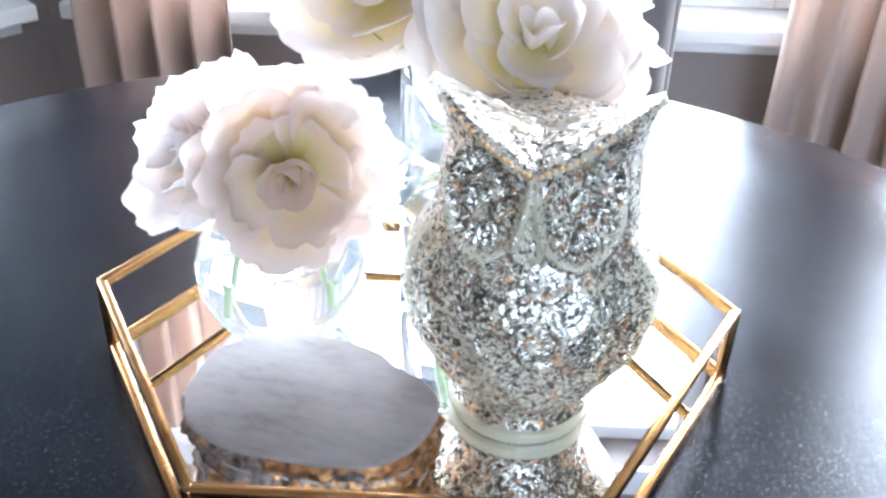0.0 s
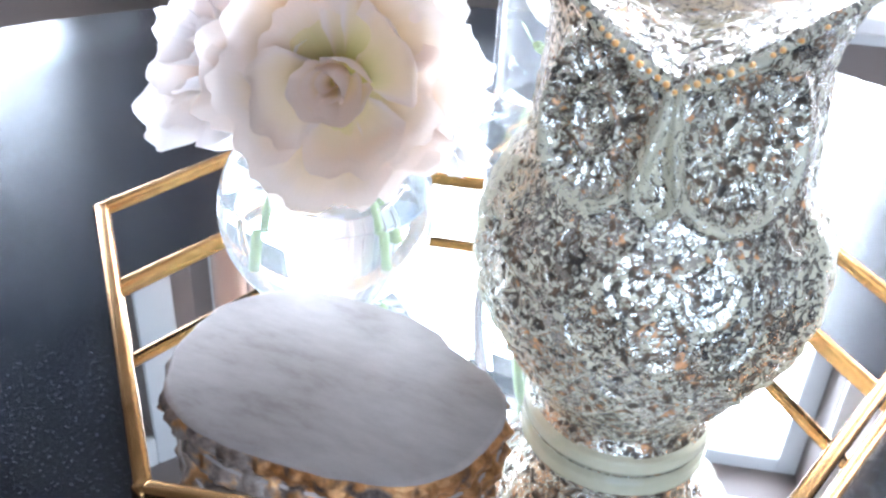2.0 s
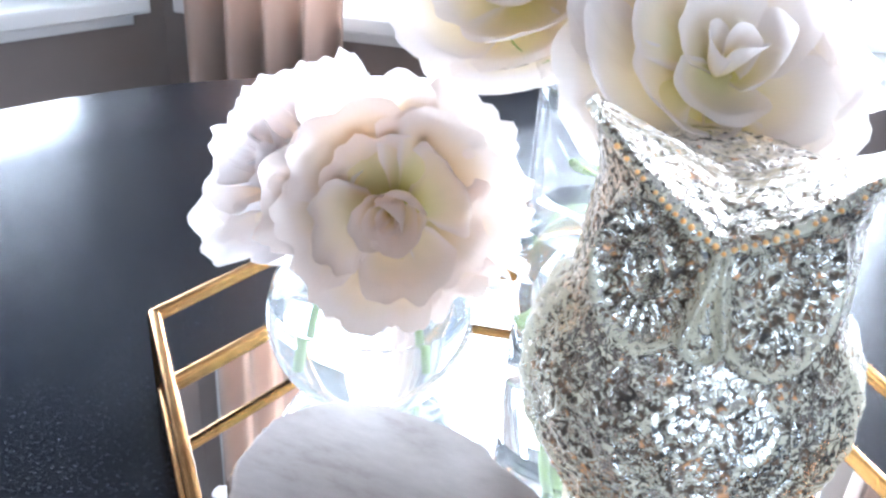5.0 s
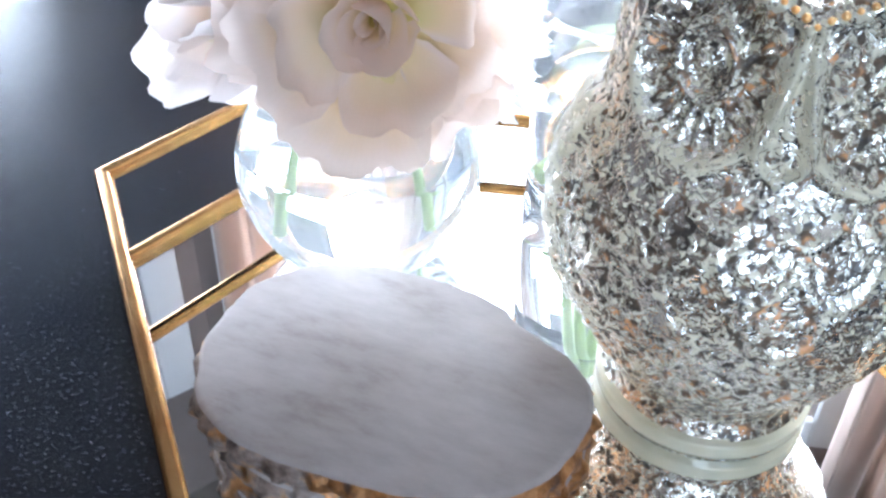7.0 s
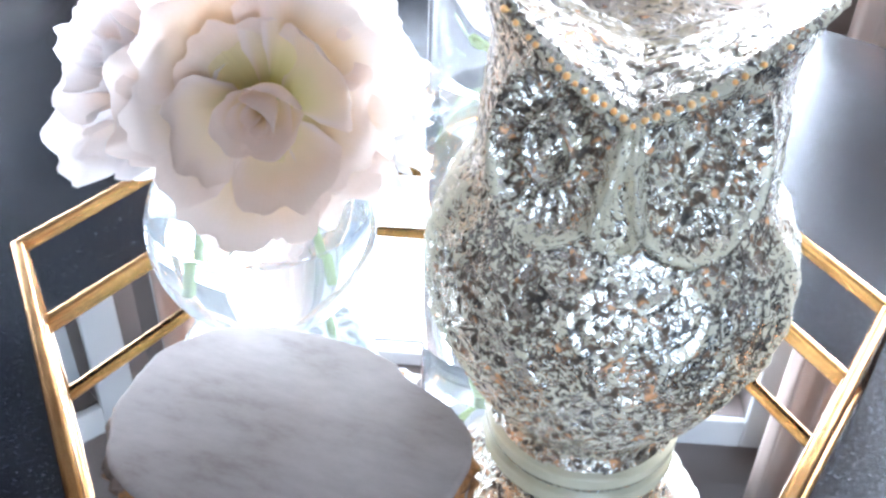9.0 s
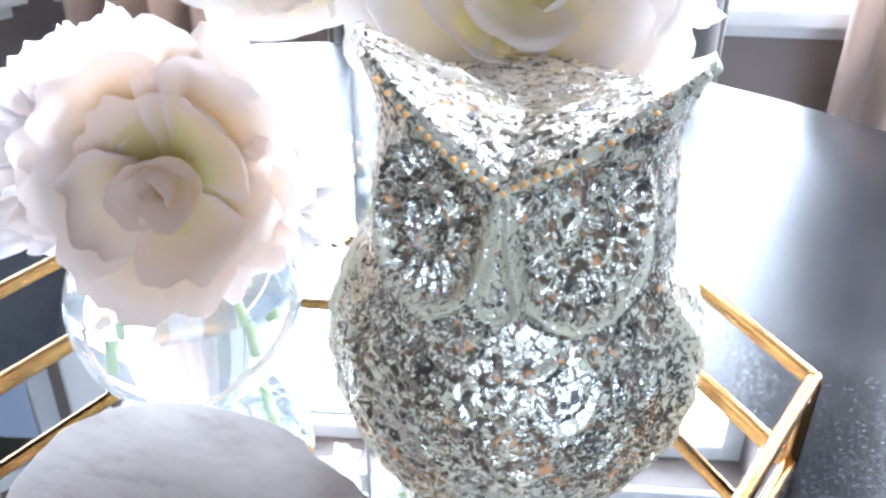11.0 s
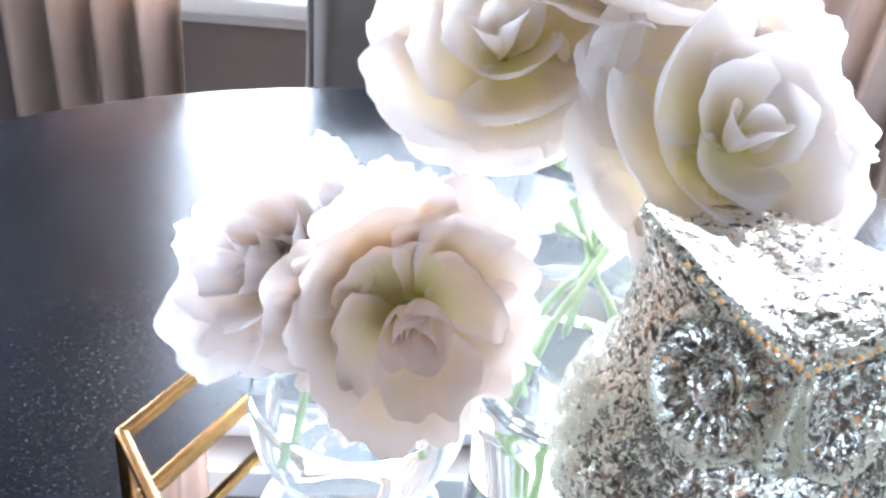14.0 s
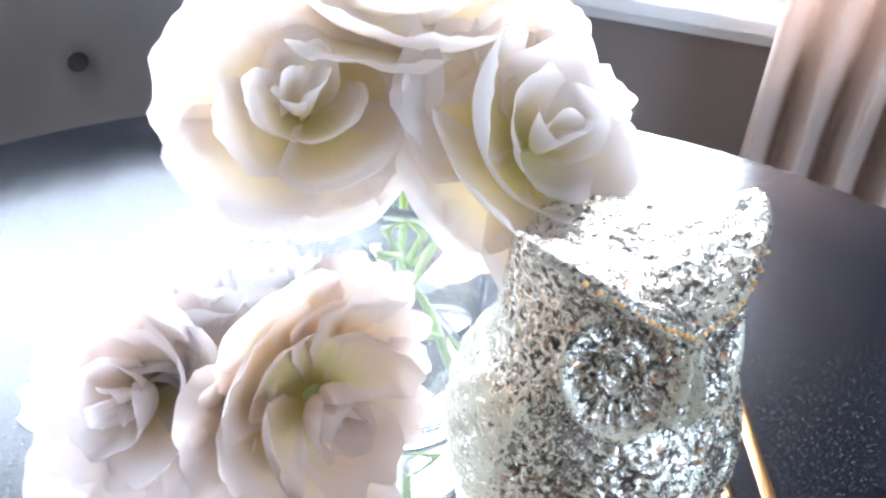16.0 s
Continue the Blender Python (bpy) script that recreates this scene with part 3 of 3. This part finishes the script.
# ---------------------------------------------------------------- stone coasters
def coaster(k, z, h, dx, dy, turn):
    rnd = random.Random(40 + k)
    n = 96
    off = rnd.uniform(0, 50)

    def rad(a):
        c, s = math.cos(a), math.sin(a)
        r = (1.0 if k == 2 else 0.965) / ((abs(c) / 0.0632) ** 2.4 + (abs(s) / 0.0455) ** 2.4) ** (1 / 2.4)
        deg = math.degrees(a) % 360
        r *= 1 - 0.13 * gauss(deg - 45, 20) + 0.08 * gauss(deg - 240, 22) + 0.03 * gauss(deg - 215, 12)
        return r * (1 + 0.030 * noise.noise(Vector((c * 1.6, s * 1.6, off))) + 0.022 * noise.noise(Vector((c * 7, s * 7, off))))

    c = thing("coaster", "white stone slab coaster with a rough gilded edge", "coaster", "stack of coasters", (-0.0455 + dx, -0.0785 + dy, z))
    c.rotation_euler = (0, 0, radians(turn))
    bm = bmesh.new()
    rings = []
    for fr, zz in ((0.965, h), (0.988, h - 0.0006), (1.0, h - 0.002)):
        rings.append([bm.verts.new((fr * rad(2 * math.pi * i / n) * math.cos(2 * math.pi * i / n), fr * rad(2 * math.pi * i / n) * math.sin(2 * math.pi * i / n), zz)) for i in range(n)])
    bm.faces.new(rings[0])
    for r0, r1 in zip(rings, rings[1:]):
        for i in range(n):
            bm.faces.new((r0[i], r1[i], r1[(i + 1) % n], r0[(i + 1) % n]))
    part("slab", bm, STONE, c)
    em = bmesh.new()
    er = []
    if k < 2:
        er.append([em.verts.new((0.86 * rad(math.pi * i / n) * math.cos(math.pi * i / n), 0.86 * rad(math.pi * i / n) * math.sin(math.pi * i / n), h + 0.0002)) for i in range(n * 2)])
    for q in range(13):
        zz = (h - 0.0016 if k == 2 else h + 0.0002) * (1 - q / 12)
        row = []
        for i in range(n * 2):
            a = math.pi * i / n
            ca, sa = math.cos(a), math.sin(a)
            r = rad(a) * (0.985 + 0.035 * smoothstep(0, 4, q) - 0.15 * smoothstep(7, 12, q)) + (0.0026 * noise.noise(Vector((ca * 11, sa * 11, zz * 120 + off))) + 0.0018 * noise.noise(Vector((ca * 24, sa * 24, zz * 300 + off)))) * smoothstep(0, 3, q)
            row.append(em.verts.new((r * ca, r * sa, zz + (0.0008 * noise.noise(Vector((ca * 14, sa * 14, q + off))) if 0 < q < 12 else 0))))
        er.append(row)
    for r0, r1 in zip(er, er[1:]):
        for i in range(n * 2):
            em.faces.new((r0[i], r1[i], r1[(i + 1) % (2 * n)], r0[(i + 1) % (2 * n)]))
    em.faces.new(er[-1][::-1])
    part("gilded_edge", em, EDGE, c, "rough gold and copper leaf edge")


ch_ = (0.7938 - FLOOR_Z) / 3
for k, (dx, dy, tn) in enumerate(((0.001, -0.003, -19), (0.003, 0.001, -12), (0, 0, -16))):
    coaster(k, FLOOR_Z + 0.0003 + k * ch_, ch_ - 0.0004, dx, dy, tn)


# ---------------------------------------------------------------- roses
def petal_mesh(rnd, reach, height, spread, cup, curl, ruffle, base_h, twist, notch):
    """One petal round +z: from the claw at the axis to its rounded, ruffled lip."""
    nu, nv = 24, 16
    bm = bmesh.new()
    uvl = bm.loops.layers.uv.new("UVMap")
    f1, f2, p1, p2 = rnd.uniform(2.2, 3.4), rnd.uniform(4.5, 7), rnd.uniform(0, 6), rnd.uniform(0, 6)
    g = []
    for j in range(nv + 1):
        row = []
        for i in range(nu + 1):
            u, v = 2 * i / nu - 1, j / nv
            tip = (0.22 + 0.78 * (1 - abs(u) ** 2.6) ** 0.5 - notch * gauss(u - 0.25 * math.sin(p1), 0.25)) * (1 + ruffle * 0.35 * math.sin(f2 * 1.3 * math.pi * u + p1))
            w = v * tip
            q0, q1, q2 = (0.05, base_h), (reach * (0.45 + 0.6 * cup), base_h + (height - base_h) * (0.42 - 0.42 * cup)), (reach, height)
            b0, b1, b2 = (1 - w) ** 2, 2 * w * (1 - w), w * w
            rho = b0 * q0[0] + b1 * q1[0] + b2 * q2[0]
            h = b0 * q0[1] + b1 * q1[1] + b2 * q2[1]
            lip = smoothstep(0.62, 1.0, w)
            rho += curl * 0.8 * lip * lip
            h -= curl * lip * lip * (0.6 + 0.5 * abs(u))
            wave = ruffle * v * v * (math.sin(f1 * math.pi * u + p1) + 0.6 * math.sin(f2 * math.pi * u + p2)) + 0.25 * ruffle * v ** 4 * math.sin(13 * u + 3 * p1)
            h += wave * 0.8
            rho += 0.5 * wave + twist * u * v
            half = spread * (0.72 + 0.28 * v)
            th = u * half
            row.append((bm.verts.new((rho * math.cos(th), rho * math.sin(th), h)), (i / nu, v)))
        g.append(row)
    for j in range(nv):
        for i in range(nu):
            q = (g[j][i], g[j][i + 1], g[j + 1][i + 1], g[j + 1][i])
            f = bm.faces.new([a for a, _ in q])
            for lp, (_, uv) in zip(f.loops, q):
                lp[uvl].uv = uv
    return bm


#        count reach height spread cup curl ruffle base notch
OPEN = [(3, 0.15, 0.27, 1.7, 0.6, 0.03, 0.008, -0.22, 0.0),
        (3, 0.38, 0.24, 1.25, 0.95, 0.07, 0.022, -0.26, 0.02),
        (4, 0.68, 0.25, 1.05, 1.12, 0.11, 0.030, -0.30, 0.04),
        (5, 0.96, 0.10, 0.90, 1.12, 0.14, 0.036, -0.34, 0.05),
        (5, 1.04, -0.14, 0.84, 1.02, 0.15, 0.042, -0.42, 0.05),
        (5, 0.92, -0.40, 0.88, 0.90, 0.13, 0.045, -0.52, 0.05)]
SAUCER = [(2, 0.10, 0.26, 2.2, 0.6, 0.01, 0.004, -0.20, 0.0),
          (3, 0.18, 0.30, 1.9, 0.85, 0.03, 0.010, -0.22, 0.0),
          (3, 0.28, 0.24, 1.3, 1.0, 0.05, 0.018, -0.26, 0.02),
          (4, 0.62, 0.20, 0.95, 1.10, 0.06, 0.050, -0.34, 0.08),
          (5, 0.86, 0.12, 0.82, 1.02, 0.09, 0.062, -0.36, 0.12),
          (5, 1.08, 0.00, 0.78, 0.92, 0.12, 0.070, -0.38, 0.14),
          (6, 1.04, -0.24, 0.72, 0.75, 0.12, 0.075, -0.42, 0.12)]
RUFFLED = [(3, 0.12, 0.34, 1.6, 0.6, 0.03, 0.015, -0.25, 0.0),
           (4, 0.30, 0.32, 1.60, 0.85, 0.07, 0.025, -0.28, 0.03),
           (5, 0.54, 0.26, 1.25, 0.95, 0.10, 0.040, -0.30, 0.05),
           (6, 0.78, 0.14, 0.92, 0.9, 0.12, 0.052, -0.33, 0.07),
           (6, 0.98, -0.06, 0.86, 0.8, 0.13, 0.055, -0.36, 0.07),
           (6, 0.95, -0.32, 0.86, 0.65, 0.13, 0.060, -0.42, 0.07)]


def rose(at, facing, size, layers, mat, seed, label, group, stem_to, roll=0):
    rnd = random.Random(seed)
    r = thing("rose", label, "flower", group)
    f = Vector(facing).normalized()
    turn = f.to_track_quat("Z", "Y").to_matrix().to_4x4() @ pose(0, 0, 0, 0, 0, roll)
    m = Matrix.Translation(at) @ turn @ Matrix.Diagonal((size, size, size, 1))
    for li, (n, reach, height, spread, cup, curl, ruffle, base, notch) in enumerate(layers):
        start = rnd.uniform(0, 360)
        lean = m @ pose(0, 0, 0, rnd.uniform(-7, 7), rnd.uniform(-7, 7))
        for k in range(n):
            bm = petal_mesh(rnd, reach * rnd.uniform(0.80, 1.10), height + rnd.uniform(-0.06, 0.08), spread * rnd.uniform(0.9, 1.1), cup, curl * rnd.uniform(0.4, 1.5), ruffle, base, (0.07 if li < 3 else 0.03) * rnd.choice((1, 1, -1)), notch * rnd.uniform(0, 1.6))
            bmesh.ops.transform(bm, verts=bm.verts, matrix=lean @ pose(0, 0, 0, rnd.uniform(-10, 10), rnd.uniform(-10, 10), start + 360 * k / n + rnd.uniform(-14, 14)))
            part("petal", bm, mat, r)
    cal = lathe([(0, -0.60), (0.07, -0.58), (0.13, -0.50), (0.15, -0.42), (0.08, -0.35), (0, -0.33)], 14)
    bmesh.ops.transform(cal, verts=cal.verts, matrix=m)
    part("calyx", cal, STEM, r)
    for k in range(5):
        se = petal_mesh(rnd, 0.42, -0.50, 0.34, 0.4, 0.06, 0.0, -0.44, 0.0, 0.0)
        bmesh.ops.transform(se, verts=se.verts, matrix=m @ pose(0, 0, 0, 0, 0, 72 * k))
        part("sepal", se, STEM, r)
    p0 = Vector(at) - f * size * 0.48
    p3 = Vector(stem_to)
    p1 = p0 - f * size * 0.35
    p2 = p3 + Vector((0, 0, (p0.z - p3.z) * 0.55))
    if group == G2:
        knot = Vector((VASE[0], VASE[1] - 0.006, 0.858))
        p1, p2 = knot + (p0 - knot) * 0.25, knot + (p3 - knot) * 0.1
    pts = []
    for q in range(15):
        s = q / 14
        pts.append((1 - s) ** 3 * p0 + 3 * s * (1 - s) ** 2 * p1 + 3 * s * s * (1 - s) * p2 + s ** 3 * p3)
    part("stem", tube(pts, 0.0019 if group == G1 else 0.0021, 8), STEM, r)
    return r


BOWL = (-0.079, 0.031)
VASE = (0.030, 0.092)
G1, G2 = "roses in the round bowl", "roses in the tall vase"
bz, vz = FLOOR_Z + 0.012, FLOOR_Z + 0.014
rose((-0.0615, -0.019, 0.881), (0.10, -0.95, 0.26), 0.0488, SAUCER, BLUSH, 11, "open blush pink silk rose with a yellow-green heart", G1, (-0.058, 0.030, bz + 0.014))
rose((-0.126, 0.026, 0.876), (-0.55, -0.55, 0.55), 0.050, RUFFLED, PALE, 23, "ruffled pale pink silk rose seen half from the side", G1, (-0.102, 0.024, bz + 0.012))
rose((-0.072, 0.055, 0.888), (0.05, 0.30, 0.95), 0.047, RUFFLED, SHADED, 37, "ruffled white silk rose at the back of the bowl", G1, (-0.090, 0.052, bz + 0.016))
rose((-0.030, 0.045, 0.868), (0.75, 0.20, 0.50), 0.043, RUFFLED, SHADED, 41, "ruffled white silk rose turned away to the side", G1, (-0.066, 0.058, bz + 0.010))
rose((-0.032, 0.078, 0.957), (-0.28, -0.58, 0.74), 0.054, OPEN, IVORY, 52, "large open ivory silk rose above the vase", G2, (0.056, 0.098, vz))
rose((0.060, 0.030, 0.945), (0.12, -0.66, 0.72), 0.059, OPEN, IVORY, 64, "large open ivory silk rose leaning over the owl", G2, (0.008, 0.082, vz))
rose((0.028, 0.108, 0.992), (0.0, -0.10, 1.0), 0.055, OPEN, IVORY, 71, "open white silk rose facing upwards", G2, (0.034, 0.116, vz))
rose((0.108, 0.100, 0.945), (0.85, 0.10, 0.45), 0.046, OPEN, IVORY, 83, "white silk rose leaning out to the side of the vase", G2, (0.014, 0.112, vz))


def leaf_sprig(p, q, group, seed):
    rnd = random.Random(seed)
    s = thing("leaf_sprig", "small green leaf sprig among the stems", "leaf", group)
    a, b = Vector(p), Vector(q)
    part("stem", tube([a, (a + b) / 2 + Vector((0.002, 0, 0.003)), b], 0.0014, 6), STEM, s)
    d = (b - a).normalized()
    for k in range(3):
        bm = petal_mesh(rnd, 1.0, 0.15, 0.30, 0.4, 0.05, 0.02, -0.1, 0, 0)
        m = Matrix.Translation(b - d * 0.006 * k) @ d.to_track_quat("X", "Z").to_matrix().to_4x4() @ pose(0, 0, 0, 60 * k, 0, (-50, 50, 0)[k]) @ Matrix.Scale(0.013, 4)
        bmesh.ops.transform(bm, verts=bm.verts, matrix=m)
        part("leaf", bm, STEM, s)


leaf_sprig((0.005, 0.085, 0.895), (-0.016, 0.062, 0.922), G2, 5)
leaf_sprig((0.030, 0.084, 0.850), (0.050, 0.076, 0.876), G2, 6)
leaf_sprig((0.030, 0.086, 0.846), (0.008, 0.078, 0.868), G2, 8)
leaf_sprig((0.032, 0.090, 0.800), (0.056, 0.078, 0.782), G2, 9)
leaf_sprig((0.020, 0.095, 0.795), (0.004, 0.078, 0.776), G2, 12)

# ---------------------------------------------------------------- glass vases
def shell(profile, wall, bottom):
    """Outer profile from the foot to the lip, then back down inside."""
    outer = [(0, profile[0][1])] + profile
    inner = [(max(0.001, r - wall), max(z, profile[0][1] + bottom)) for r, z in profile[::-1] if z > profile[0][1] + bottom * 0.6]
    lip = [(profile[-1][0] - wall * 0.5, profile[-1][1] + wall * 0.5)]
    return outer + lip + inner + [(0, profile[0][1] + bottom)]


bowl = thing("bowl_vase", "round clear glass bowl vase half full of water", "vase", at=(*BOWL, FLOOR_Z + 0.0003))
bp = []
for k in range(25):
    a = radians(-66 + (66 + 52) * k / 24)
    bp.append((0.050 * math.cos(a), 0.0470 + 0.050 * math.sin(a)))
bp = [(0.019, 0.0)] + bp + [(0.0315, 0.0895), (0.0335, 0.0925)]
g = part("glass", lathe(shell(bp, 0.0014, 0.003), 72), HAZY_BOWL, bowl)
g.visible_shadow = False
wb = [(0, 0.0027)] + [(max(0.001, r - 0.0011), max(z, 0.0027)) for r, z in bp if z < 0.060] + [(0.0472, 0.060), (0, 0.060)]
w = part("water", lathe(wb, 72), WATER, bowl)
w.visible_shadow = False

vase = thing("cylinder_vase", "tall clear glass cylinder vase with water and stems", "vase", at=(*VASE, FLOOR_Z + 0.0003))
vp = [(0.040, 0.0), (0.0425, 0.002), (0.043, 0.006)] + [(0.043, 0.006 + 0.1495 * k / 12) for k in range(1, 13)]
g = part("glass", lathe(shell(vp, 0.0018, 0.005), 72), HAZY, vase)
g.visible_shadow = False
w = part("water", lathe([(0, 0.0047), (0.0415, 0.0047), (0.0415, 0.080), (0, 0.080)], 72), WATER, vase)
w.visible_shadow = False
